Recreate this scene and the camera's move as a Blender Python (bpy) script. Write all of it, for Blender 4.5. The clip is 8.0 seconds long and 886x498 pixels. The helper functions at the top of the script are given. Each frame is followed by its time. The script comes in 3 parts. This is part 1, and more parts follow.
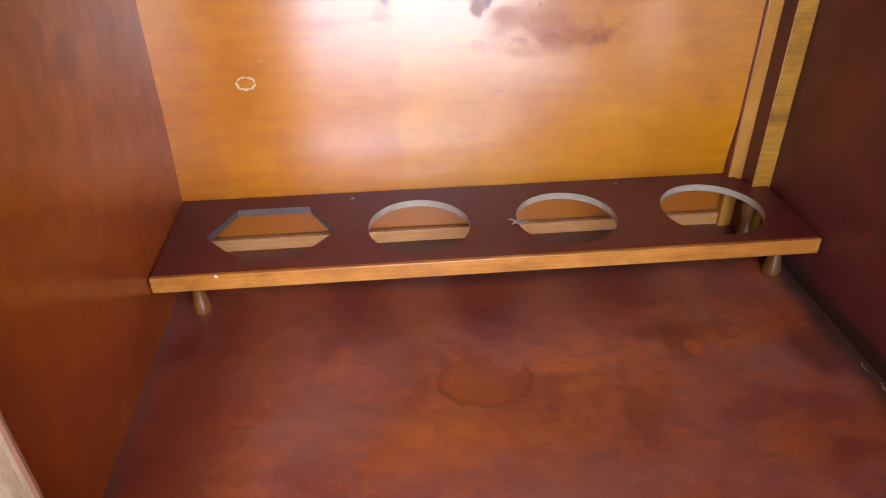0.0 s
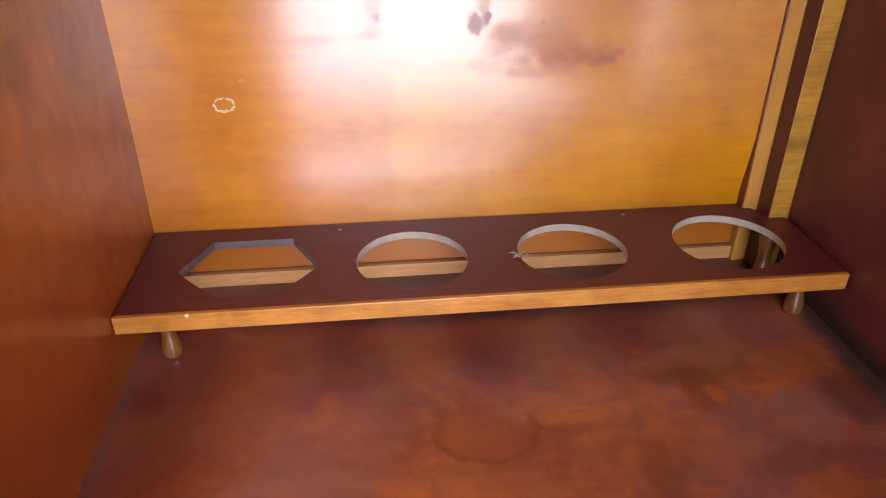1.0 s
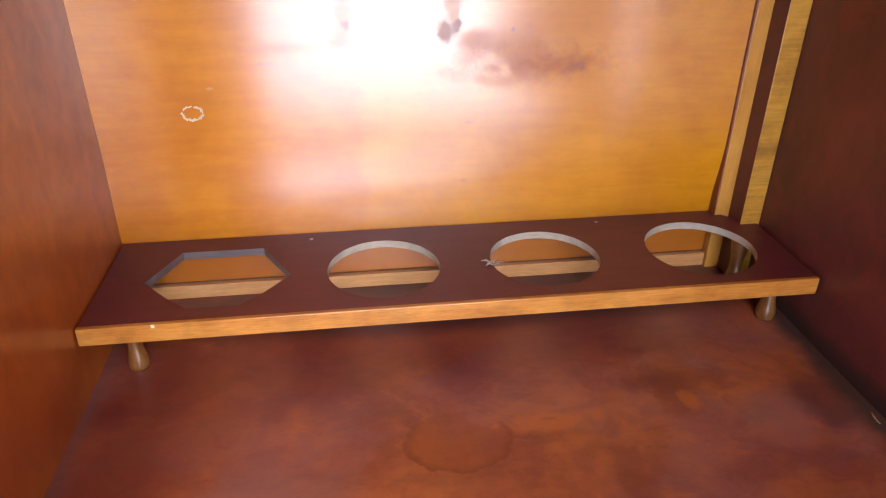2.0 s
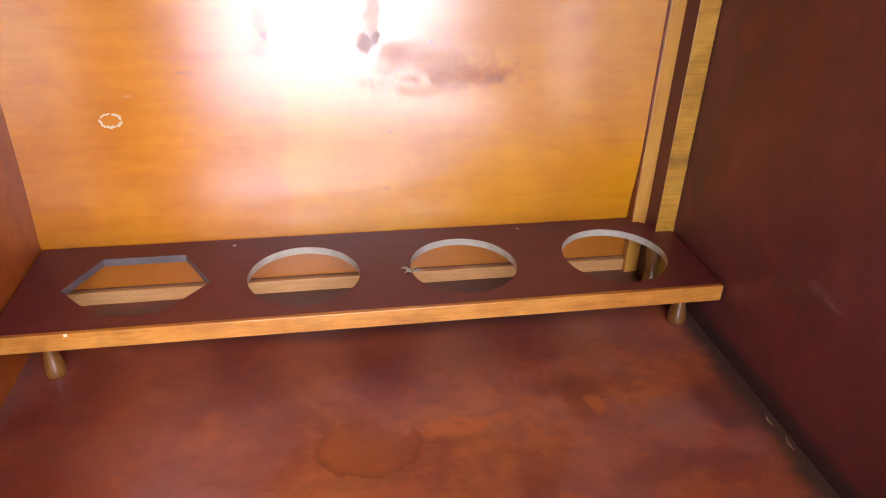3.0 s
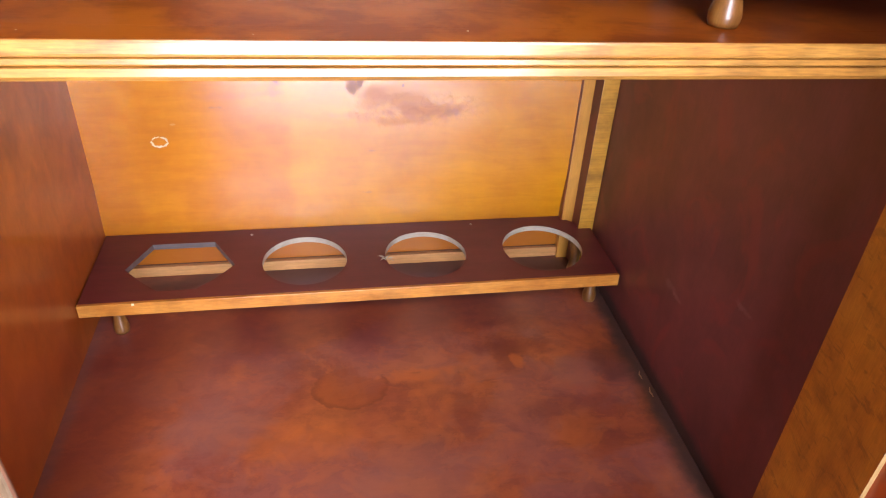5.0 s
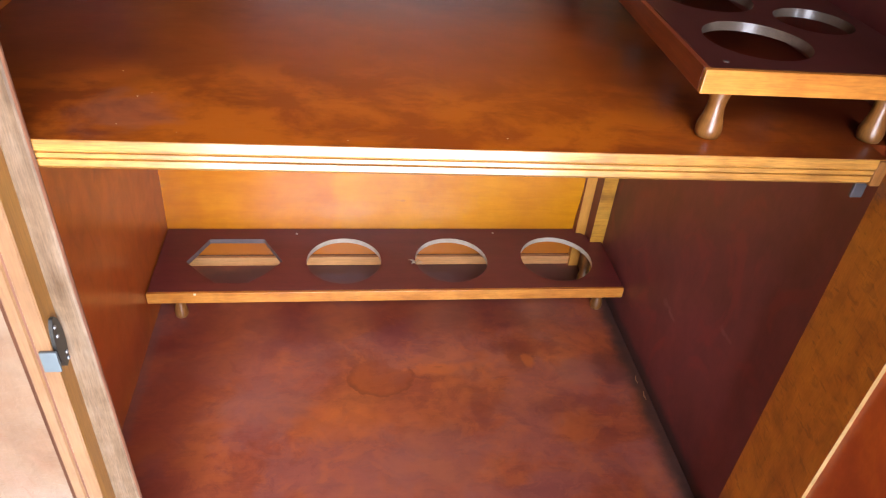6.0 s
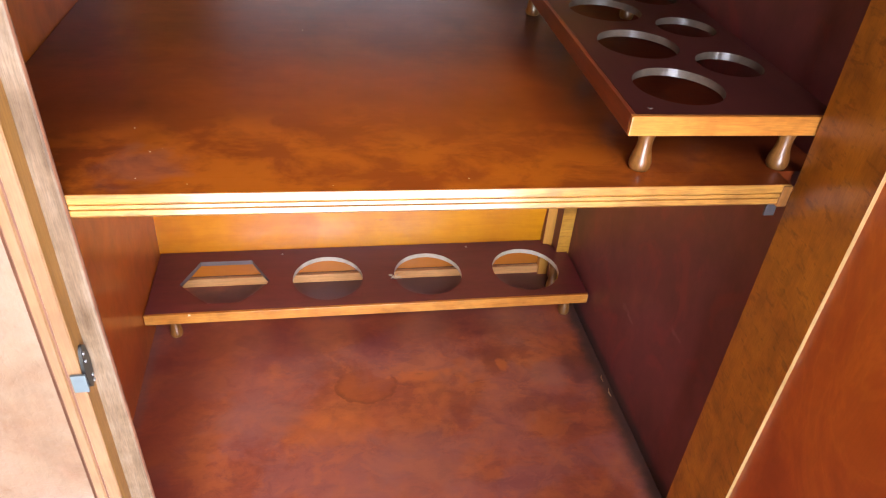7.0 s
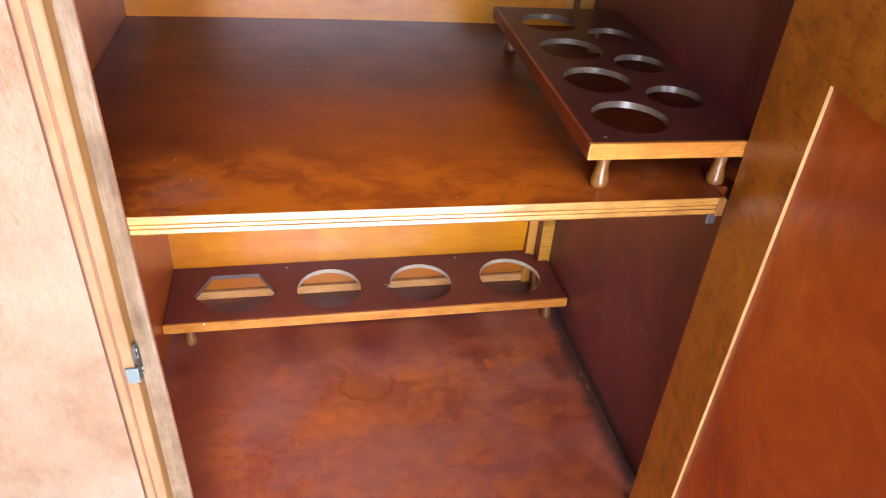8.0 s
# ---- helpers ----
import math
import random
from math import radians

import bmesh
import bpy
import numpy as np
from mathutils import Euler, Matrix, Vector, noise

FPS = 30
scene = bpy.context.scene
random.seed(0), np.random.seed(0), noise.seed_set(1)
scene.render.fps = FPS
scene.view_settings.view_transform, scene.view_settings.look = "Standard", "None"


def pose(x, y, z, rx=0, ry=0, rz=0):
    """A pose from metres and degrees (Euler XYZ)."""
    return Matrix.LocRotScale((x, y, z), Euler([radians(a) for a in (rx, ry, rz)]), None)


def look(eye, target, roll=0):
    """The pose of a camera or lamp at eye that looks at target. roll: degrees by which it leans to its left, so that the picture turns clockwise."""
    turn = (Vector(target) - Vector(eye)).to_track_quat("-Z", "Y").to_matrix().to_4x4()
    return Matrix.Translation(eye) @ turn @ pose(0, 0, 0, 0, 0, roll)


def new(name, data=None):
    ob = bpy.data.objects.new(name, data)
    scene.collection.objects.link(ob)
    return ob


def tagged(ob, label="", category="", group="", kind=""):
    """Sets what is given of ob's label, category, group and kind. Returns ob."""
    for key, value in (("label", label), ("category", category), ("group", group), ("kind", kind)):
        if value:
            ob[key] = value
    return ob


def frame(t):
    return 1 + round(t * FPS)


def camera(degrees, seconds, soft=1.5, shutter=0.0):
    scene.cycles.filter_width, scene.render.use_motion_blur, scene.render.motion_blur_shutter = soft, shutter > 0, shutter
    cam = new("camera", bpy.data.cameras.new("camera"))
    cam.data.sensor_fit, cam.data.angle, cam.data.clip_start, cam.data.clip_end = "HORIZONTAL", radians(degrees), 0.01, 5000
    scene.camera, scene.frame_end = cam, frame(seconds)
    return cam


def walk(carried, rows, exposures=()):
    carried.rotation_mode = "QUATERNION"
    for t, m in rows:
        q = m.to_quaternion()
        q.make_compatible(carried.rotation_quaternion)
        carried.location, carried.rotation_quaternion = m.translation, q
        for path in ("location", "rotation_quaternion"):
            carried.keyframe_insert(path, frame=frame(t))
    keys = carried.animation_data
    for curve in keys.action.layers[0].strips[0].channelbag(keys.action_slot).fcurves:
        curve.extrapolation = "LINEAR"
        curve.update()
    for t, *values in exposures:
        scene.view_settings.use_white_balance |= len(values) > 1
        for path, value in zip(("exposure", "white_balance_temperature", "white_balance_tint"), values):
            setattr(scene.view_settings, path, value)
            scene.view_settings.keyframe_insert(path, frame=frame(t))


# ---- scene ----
cam = camera(64.0, 8.0, soft=1.2)
EXPOSURE = 2.46
PATH = [
    (0, (0.211, -0.171, 0.408), (0.348, 1.501, -0.682), -0.8),
    (0.5, (0.209, -0.145, 0.382), (0.375, 1.549, -0.668), -0.3),
    (1, (0.209, -0.123, 0.378), (0.384, 1.597, -0.628), -0.2),
    (1.2, (0.208, -0.122, 0.376), (0.387, 1.608, -0.612), -0.4),
    (2.3, (0.23, -0.124, 0.37), (0.473, 1.61, -0.597), 0.6),
    (2.5, (0.239, -0.124, 0.381), (0.495, 1.595, -0.608), 1.0),
    (3, (0.258, -0.134, 0.389), (0.577, 1.577, -0.597), 1.8),
    (3.5, (0.277, -0.149, 0.399), (0.641, 1.547, -0.595), 2.5),
    (4, (0.279, -0.193, 0.425), (0.655, 1.49, -0.588), 2.8),
    (4.5, (0.273, -0.24, 0.476), (0.624, 1.418, -0.587), 2.9),
    (4.7, (0.272, -0.262, 0.5), (0.601, 1.388, -0.582), 2.6),
    (5.8, (0.242, -0.327, 0.621), (0.505, 1.267, -0.559), 5.0),
    (6, (0.239, -0.339, 0.631), (0.509, 1.253, -0.55), 5.5),
    (6.5, (0.244, -0.36, 0.662), (0.529, 1.226, -0.523), 4.5),
    (7, (0.233, -0.388, 0.683), (0.562, 1.205, -0.481), 4.7),
    (7.5, (0.22, -0.426, 0.704), (0.567, 1.174, -0.445), 4.8),
    (8, (0.213, -0.467, 0.734), (0.576, 1.144, -0.395), 4.2),
]
walk(cam, [(t, look(eye, target, roll)) for t, eye, target, roll in PATH], [(0.0, EXPOSURE - 0.2), (1.0, EXPOSURE - 0.15), (3.5, EXPOSURE + 0.15), (4.5, EXPOSURE + 0.2), (6.5, EXPOSURE + 0.35), (8.0, EXPOSURE + 0.4)])


# ---- daylight: an open doorway behind the camera ----
FLOOR = -0.40
DOORWAY = (-0.12, 1.30, FLOOR, 2.20)       # x0, x1, z0, z1 of the opening in the front wall
FRONT = -1.5
world = bpy.data.worlds.new("sky")
scene.world = world
world.use_nodes = True
wn = world.node_tree
sky = wn.nodes.new("ShaderNodeTexSky")
sky.sky_type, sky.sun_disc = "NISHITA", False
sky.sun_elevation, sky.sun_rotation = radians(74), radians(174)
wn.links.new(sky.outputs["Color"], wn.nodes["Background"].inputs["Color"])
wn.nodes["Background"].inputs["Strength"].default_value = 0.12

sun = new("sun", bpy.data.lights.new("sun", "SUN"))
sun.data.energy, sun.data.angle, sun.data.color = 5.0, radians(0.5), (1.0, 0.95, 0.88)
sun.matrix_world = look((0, 0, 0), (0.03, 0.26, -0.94))

day = new("doorway_daylight", bpy.data.lights.new("doorway_daylight", "AREA"))
day.data.shape, day.data.size, day.data.size_y = "RECTANGLE", DOORWAY[1] - DOORWAY[0], DOORWAY[3] - DOORWAY[2]
day.data.energy, day.data.color = 23.0, (0.915, 0.948, 1.20)
mx, mz = (DOORWAY[0] + DOORWAY[1]) / 2, (DOORWAY[2] + DOORWAY[3]) / 2
day.matrix_world = look((mx, FRONT + 0.01, mz), (mx, 0.0, mz))


# ---- materials ----
def material(name):
    m = bpy.data.materials.new(name)
    m.use_nodes = True
    nt = m.node_tree
    return m, nt, nt.nodes["Principled BSDF"]


def node(nt, kind, **values):
    n = nt.nodes.new(kind)
    for key, value in values.items():
        n.inputs[key].default_value = value
    return n


def ramp(nt, source, stops):
    r = nt.nodes.new("ShaderNodeValToRGB")
    while len(r.color_ramp.elements) < len(stops):
        r.color_ramp.elements.new(0.5)
    for e, (at, col) in zip(r.color_ramp.elements, stops):
        e.position = at
        e.color = (*col, 1.0) if len(col) == 3 else col
    nt.links.new(source, r.inputs["Fac"])
    return r.outputs["Color"]


def mixed(nt, a, b, fac, mode="MIX"):
    m = nt.nodes.new("ShaderNodeMix")
    m.data_type, m.blend_type = "RGBA", mode
    for socket, v in ((m.inputs[6], a), (m.inputs[7], b), (m.inputs[0], fac)):
        if isinstance(v, (int, float)):
            socket.default_value = v
        elif isinstance(v, tuple):
            socket.default_value = (*v, 1.0)
        else:
            nt.links.new(v, socket)
    return m.outputs[2]


def maths(nt, op, a, b=0.0, clamp=False):
    m = nt.nodes.new("ShaderNodeMath")
    m.operation, m.use_clamp = op, clamp
    for socket, v in ((m.inputs[0], a), (m.inputs[1], b)):
        if isinstance(v, (int, float)):
            socket.default_value = v
        else:
            nt.links.new(v, socket)
    return m.outputs[0]


def coords(nt, scale=(1, 1, 1), place=(0, 0, 0)):
    tc = nt.nodes.new("ShaderNodeTexCoord")
    mp = nt.nodes.new("ShaderNodeMapping")
    mp.inputs["Scale"].default_value, mp.inputs["Location"].default_value = scale, place
    nt.links.new(tc.outputs["Object"], mp.inputs["Vector"])
    return mp.outputs["Vector"]


def noise_tex(nt, vector, scale, detail=4.0, rough=0.55, distort=0.0):
    n = node(nt, "ShaderNodeTexNoise", Scale=scale, Detail=detail, Roughness=rough, Distortion=distort)
    nt.links.new(vector, n.inputs["Vector"])
    return n.outputs["Fac"]


def blob(nt, centre, radii, wobble=0.35, wscale=60.0, soft=0.5):
    """A stain with an uneven outline: 1 inside, 0 outside, round a place of the thing."""
    v = coords(nt, tuple(1 / r for r in radii), tuple(-c / r for c, r in zip(centre, radii)))
    ln = nt.nodes.new("ShaderNodeVectorMath")
    ln.operation = "LENGTH"
    nt.links.new(v, ln.inputs[0])
    n = noise_tex(nt, coords(nt), wscale, 3.0)
    d = maths(nt, "ADD", ln.outputs["Value"], maths(nt, "MULTIPLY", maths(nt, "SUBTRACT", n, 0.5), wobble * 4))
    mr = nt.nodes.new("ShaderNodeMapRange")
    mr.interpolation_type = "SMOOTHSTEP"
    mr.inputs["From Min"].default_value, mr.inputs["From Max"].default_value = 1.0 + soft / 2, 1.0 - soft / 2
    nt.links.new(d, mr.inputs["Value"])
    return mr.outputs["Result"]


def wood(name, dark, mid, light, along="x", blotch=0.5, rough=0.3, grain=1.0, coat=0.0, coat_rough=0.2, coat_ior=1.5, bump=0.025, stains=None, blotch_scale=7.0, spec=0.5, pores=0.35, mottle=0.12, wavy=0.0, peel=0.0):
    """Varnished wood: long grain along an axis, cloudy stain over it, fine pores and a slightly uneven varnish."""
    m, nt, b = material(name)
    k = {"x": (1, 14, 14), "y": (14, 1, 14), "z": (14, 14, 1)}[along]
    g = noise_tex(nt, coords(nt, k), 6.0 * grain, 6.0, 0.6, 0.25)
    fine = noise_tex(nt, coords(nt, tuple(v * 1.0 for v in k)), 55.0 * grain, 3.0, 0.6)
    cloud = noise_tex(nt, coords(nt, (1, 1, 1), (3.1, 1.7, 0.4)), blotch_scale, 5.0, 0.62, 0.3)
    f = maths(nt, "ADD", maths(nt, "MULTIPLY", g, 1.0 - blotch), maths(nt, "MULTIPLY", cloud, blotch))
    col = ramp(nt, f, [(0.33, dark), (0.5, mid), (0.68, light)])
    shade = ramp(nt, fine, [(0.3, (1 - pores,) * 3), (0.6, (1.0, 1.0, 1.0))])
    col = mixed(nt, col, shade, 0.6, "MULTIPLY")
    cloudy = noise_tex(nt, coords(nt, tuple(0.35 + 0.65 * min(v, 2) / 2 for v in k), (7, 3, 2)), 48.0, 4.0, 0.6, 0.6)
    col = mixed(nt, col, ramp(nt, cloudy, [(0.36, (1 - mottle,) * 3), (0.62, (1.0, 1.0, 1.0))]), 1.0, "MULTIPLY")
    dull = relief = None
    if stains:
        col, dull, relief = stains(nt, col)
    nt.links.new(col, b.inputs["Base Color"])
    smear = noise_tex(nt, coords(nt, (1, 1, 1), (5, 2, 7)), 11.0, 4.0)
    r = nt.nodes.new("ShaderNodeMapRange")
    r.inputs["To Min"].default_value, r.inputs["To Max"].default_value = rough * 0.88, rough * 1.2
    nt.links.new(smear, r.inputs["Value"])
    gloss = r.outputs["Result"]
    if dull is not None:
        gloss = maths(nt, "ADD", gloss, maths(nt, "MULTIPLY", dull, 0.25), True)
        nt.links.new(maths(nt, "MULTIPLY", maths(nt, "SUBTRACT", 1.0, dull), coat), b.inputs["Coat Weight"])
    nt.links.new(gloss, b.inputs["Roughness"])
    b.inputs["Specular IOR Level"].default_value = spec
    b.inputs["Coat Weight"].default_value, b.inputs["Coat Roughness"].default_value = coat, coat_rough
    b.inputs["Coat IOR"].default_value = coat_ior
    bp = node(nt, "ShaderNodeBump", Strength=bump, Distance=0.002)
    nt.links.new(fine, bp.inputs["Height"])
    normal = bp.outputs["Normal"]
    swell = noise_tex(nt, coords(nt, (1, 1, 1), (1, 6, 3)), 10.0, 2.0, 0.4)
    brushed = noise_tex(nt, coords(nt, (1, 1, 1), (8, 2, 5)), 150.0, 3.0, 0.6, 0.5)
    for height, distance in ((swell, wavy), (brushed, peel), (relief, 0.0012)):
        if height is not None and distance:
            more = node(nt, "ShaderNodeBump", Strength=1.0, Distance=distance)
            nt.links.new(height, more.inputs["Height"])
            nt.links.new(normal, more.inputs["Normal"])
            normal = more.outputs["Normal"]
    nt.links.new(normal, b.inputs["Normal"])
    return m


def plain(name, colour, rough, metallic=0.0, vary=0.15, scale=30.0, bump=0.05):
    m, nt, b = material(name)
    n = noise_tex(nt, coords(nt), scale, 4.0)
    lo, hi = tuple(c * (1 - vary) for c in colour), tuple(min(1, c * (1 + vary)) for c in colour)
    nt.links.new(ramp(nt, n, [(0.3, lo), (0.7, hi)]), b.inputs["Base Color"])
    b.inputs["Roughness"].default_value, b.inputs["Metallic"].default_value = rough, metallic
    bp = node(nt, "ShaderNodeBump", Strength=bump, Distance=0.002)
    nt.links.new(n, bp.inputs["Height"])
    nt.links.new(bp.outputs["Normal"], b.inputs["Normal"])
    return m


def panel_stains_and_shade(nt, col):
    """Knots and bruised varnish on the back; where the varnish is bruised it is dull."""
    seam = blob(nt, (-0.05, 0.48, 0.1), (0.275, 0.5, 2.0), 0.02, 20.0, 0.06)
    col = mixed(nt, col, (0.93, 0.80, 0.62), maths(nt, "MULTIPLY", seam, 0.8), "MULTIPLY")
    tc = coords(nt, (1, 1, 1), (0, 0, 0))
    turn = nt.nodes.new("ShaderNodeMapping")
    turn.inputs["Rotation"].default_value, turn.inputs["Scale"].default_value = (0, radians(38), 0), (1.0, 1.0, 7.0)
    nt.links.new(tc, turn.inputs["Vector"])
    figure = noise_tex(nt, turn.outputs["Vector"], 16.0, 4.0, 0.6, 0.4)
    col = mixed(nt, col, ramp(nt, figure, [(0.40, (0.90, 0.86, 0.8)), (0.58, (1.0, 1.0, 1.0))]), 0.7, "MULTIPLY")
    dull = None
    dark, brown = (0.19, 0.07, 0.055), (0.38, 0.12, 0.045)
    for x, z, rx, rz, wobble, wscale, soft, c, a, d in (
        (0.2990, 0.242, 0.0055, 0.0080, 0.85, 150.0, 1.10, dark, 0.74, 0.65),
        (0.3050, 0.266, 0.0060, 0.0230, 0.85, 150.0, 1.10, dark, 0.40, 0.48),
        (0.3095, 0.247, 0.0035, 0.0040, 0.85, 150.0, 1.10, dark, 0.80, 0.70),
        (0.3270, 0.232, 0.0170, 0.0090, 0.50, 64.0, 1.12, brown, 0.69, 0.61),
        (0.3550, 0.226, 0.0420, 0.0150, 0.56, 48.0, 1.38, brown, 0.64, 0.55),
        (0.3850, 0.213, 0.0480, 0.0085, 0.69, 72.0, 1.00, brown, 0.80, 0.61),
        (0.3600, 0.199, 0.0350, 0.0060, 0.75, 80.0, 1.25, brown, 0.53, 0.42),
        (0.4130, 0.209, 0.0090, 0.0045, 0.85, 150.0, 1.10, dark, 0.45, 0.48),
        (0.3900, 0.250, 0.0450, 0.0200, 0.62, 40.0, 1.75, brown, 0.35, 0.30),
        (0.2140, 0.256, 0.0080, 0.0190, 0.85, 150.0, 1.10, dark, 0.30, 0.25),
        (0.2150, 0.249, 0.0030, 0.0030, 0.85, 150.0, 1.10, dark, 0.71, 0.42),
        (0.2080, 0.234, 0.0120, 0.0030, 0.62, 96.0, 1.25, brown, 0.42, 0.26),
        (0.1450, 0.218, 0.0065, 0.0012, 0.85, 150.0, 1.10, dark, 0.48, 0.26),
        (0.1580, 0.230, 0.0220, 0.0045, 0.62, 72.0, 1.50, brown, 0.42, 0.26),
        (0.3030, 0.206, 0.0200, 0.0040, 0.62, 72.0, 1.50, brown, 0.40, 0.25),
        (0.3565, 0.2425, 0.0018, 0.0018, 0.85, 150.0, 1.10, dark, 0.80, 0.48),
        (0.3200, 0.161, 0.0050, 0.0012, 0.85, 150.0, 1.10, dark, 0.44, 0.17),
        (0.3150, 0.105, 0.0060, 0.0014, 0.85, 150.0, 1.10, dark, 0.31, 0.09),
        (0.0990, 0.199, 0.0030, 0.0012, 0.50, 200.0, 0.6, (0.7, 0.5, 0.3), 0.20, 0.0),
    ):
        f = blob(nt, (x, 0.48, z), (rx, 0.05, rz), wobble, wscale, soft)
        col = mixed(nt, col, c, maths(nt, "MULTIPLY", f, a))
        f = maths(nt, "MULTIPLY", f, d)
        dull = f if dull is None else maths(nt, "MAXIMUM", dull, f)
    # crazed, lifted varnish in the bruise and dents along it
    near = blob(nt, (0.380, 0.48, 0.214), (0.060, 0.05, 0.016), 0.4, 60.0, 1.2)
    craze = noise_tex(nt, coords(nt, (1, 1, 1.6), (2, 0, 1)), 34.0, 2.5, 0.5, 0.8)
    fold = ramp(nt, craze, [(0.43, (0.0, 0.0, 0.0)), (0.50, (1.0, 1.0, 1.0)), (0.57, (0.0, 0.0, 0.0))])
    relief = maths(nt, "MULTIPLY", maths(nt, "MULTIPLY", craze, 2.0), near)
    col = mixed(nt, col, (0.24, 0.065, 0.018), maths(nt, "MULTIPLY", maths(nt, "MULTIPLY", fold, near), 0.3))
    # rack's shade along the foot of the back, painted in red-brown
    foot_shade = blob(nt, (0.28, 0.48, 0.015), (0.5, 0.05, 0.040), 0.10, 30.0, 0.7)
    col = mixed(nt, col, (0.40, 0.105, 0.016), maths(nt, "MULTIPLY", foot_shade, 0.65))
    return col, dull, relief


def floor_stains_and_shade(nt, col):
    # purple-grey patches that put the floor's bluish sheen into its colour
    haze = ramp(nt, noise_tex(nt, coords(nt, (1, 1.2, 1), (4, 4, 4)), 10.0, 6.0, 0.66, 0.4), [(0.47, (0.0, 0.0, 0.0)), (0.55, (1.0, 1.0, 1.0))])
    col = mixed(nt, col, (0.27, 0.098, 0.092), maths(nt, "MULTIPLY", haze, 0.36))
    warm = ramp(nt, noise_tex(nt, coords(nt, (1, 1.5, 1), (9, 1, 4)), 17.0, 6.0, 0.7, 0.5), [(0.51, (0.0, 0.0, 0.0)), (0.57, (1.0, 1.0, 1.0))])
    col = mixed(nt, col, (0.52, 0.130, 0.024), maths(nt, "MULTIPLY", warm, 0.28))
    # small ragged flecks where the stain took unevenly
    fleck = noise_tex(nt, coords(nt, (0.8, 1.1, 1), (1, 5, 2)), 34.0, 6.0, 0.66, 0.8)
    col = mixed(nt, col, (0.46, 0.110, 0.026), maths(nt, "MULTIPLY", ramp(nt, fleck, [(0.53, (0.0, 0.0, 0.0)), (0.58, (1.0, 1.0, 1.0))]), 0.22))
    col = mixed(nt, col, (0.15, 0.028, 0.024), maths(nt, "MULTIPLY", ramp(nt, fleck, [(0.40, (1.0, 1.0, 1.0)), (0.45, (0.0, 0.0, 0.0))]), 0.26))
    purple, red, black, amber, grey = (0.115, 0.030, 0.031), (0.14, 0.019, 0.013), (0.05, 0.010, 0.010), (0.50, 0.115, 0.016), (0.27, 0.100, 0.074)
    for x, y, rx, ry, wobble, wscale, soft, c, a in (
        # shade and dust under the rack, both put into the colour
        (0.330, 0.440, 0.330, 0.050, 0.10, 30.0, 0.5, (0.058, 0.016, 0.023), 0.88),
        # darker towards the rack: painted shade over cloudy stains
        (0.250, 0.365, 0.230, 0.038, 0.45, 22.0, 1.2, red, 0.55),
        (0.443, 0.376, 0.090, 0.034, 0.40, 28.0, 1.0, purple, 0.36),
        (0.176, 0.334, 0.060, 0.030, 0.45, 32.0, 0.9, purple, 0.36),
        (0.080, 0.300, 0.060, 0.075, 0.50, 28.0, 1.0, red, 0.50),
        (0.200, 0.296, 0.035, 0.014, 0.55, 50.0, 0.7, purple, 0.25),
        (0.455, 0.288, 0.017, 0.028, 0.45, 70.0, 0.9, red, 0.55),
        (0.470, 0.300, 0.045, 0.014, 0.55, 55.0, 0.9, red, 0.50),
        (0.567, 0.262, 0.024, 0.030, 0.30, 50.0, 0.6, black, 0.50),
        (0.020, 0.170, 0.055, 0.200, 0.25, 30.0, 1.2, red, 0.55),
        (0.395, 0.205, 0.012, 0.035, 0.55, 50.0, 0.7, red, 0.35),
        (0.500, 0.205, 0.050, 0.012, 0.55, 45.0, 0.8, red, 0.35),
        (0.523, 0.256, 0.026, 0.026, 0.45, 45.0, 0.8, grey, 0.55),
        (0.465, 0.276, 0.007, 0.012, 0.45, 80.0, 0.7, amber, 0.60),
        (0.352, 0.266, 0.034, 0.010, 0.50, 60.0, 0.8, amber, 0.60),
        (0.349, 0.269, 0.007, 0.0015, 0.50, 150.0, 0.8, black, 0.25),
        (0.150, 0.215, 0.050, 0.035, 0.45, 40.0, 0.9, grey, 0.50),
        (0.330, 0.130, 0.060, 0.050, 0.45, 35.0, 1.0, grey, 0.40),
        (0.230, 0.185, 0.050, 0.022, 0.50, 45.0, 0.9, amber, 0.40),
    ):
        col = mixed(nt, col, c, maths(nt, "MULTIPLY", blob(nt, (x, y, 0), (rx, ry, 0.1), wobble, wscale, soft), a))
    # ring left by a glass: a broken disc with a dark dried rim
    disc = blob(nt, (0.279, 0.2535, 0), (0.0395, 0.0300, 0.1), 0.10, 60.0, 0.10)
    bite = maths(nt, "SUBTRACT", 1.0, blob(nt, (0.306, 0.277, 0), (0.018, 0.012, 0.1), 0.3, 90.0, 0.3))
    disc = maths(nt, "MULTIPLY", disc, bite)
    inner = blob(nt, (0.280, 0.2565, 0), (0.0365, 0.0295, 0.1), 0.16, 50.0, 0.35)
    col = mixed(nt, col, (0.24, 0.040, 0.010), maths(nt, "MULTIPLY", disc, 0.5))
    rim = maths(nt, "MULTIPLY", disc, maths(nt, "SUBTRACT", 1.0, inner))
    col = mixed(nt, col, (0.06, 0.010, 0.006), maths(nt, "MULTIPLY", rim, 0.42))
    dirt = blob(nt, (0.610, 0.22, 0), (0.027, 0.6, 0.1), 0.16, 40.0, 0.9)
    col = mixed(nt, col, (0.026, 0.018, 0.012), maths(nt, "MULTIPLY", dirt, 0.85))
    dust = blob(nt, (0.0, 0.25, 0), (0.010, 0.5, 0.1), 0.15, 50.0, 0.9)
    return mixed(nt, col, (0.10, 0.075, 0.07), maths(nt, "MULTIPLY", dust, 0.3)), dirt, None


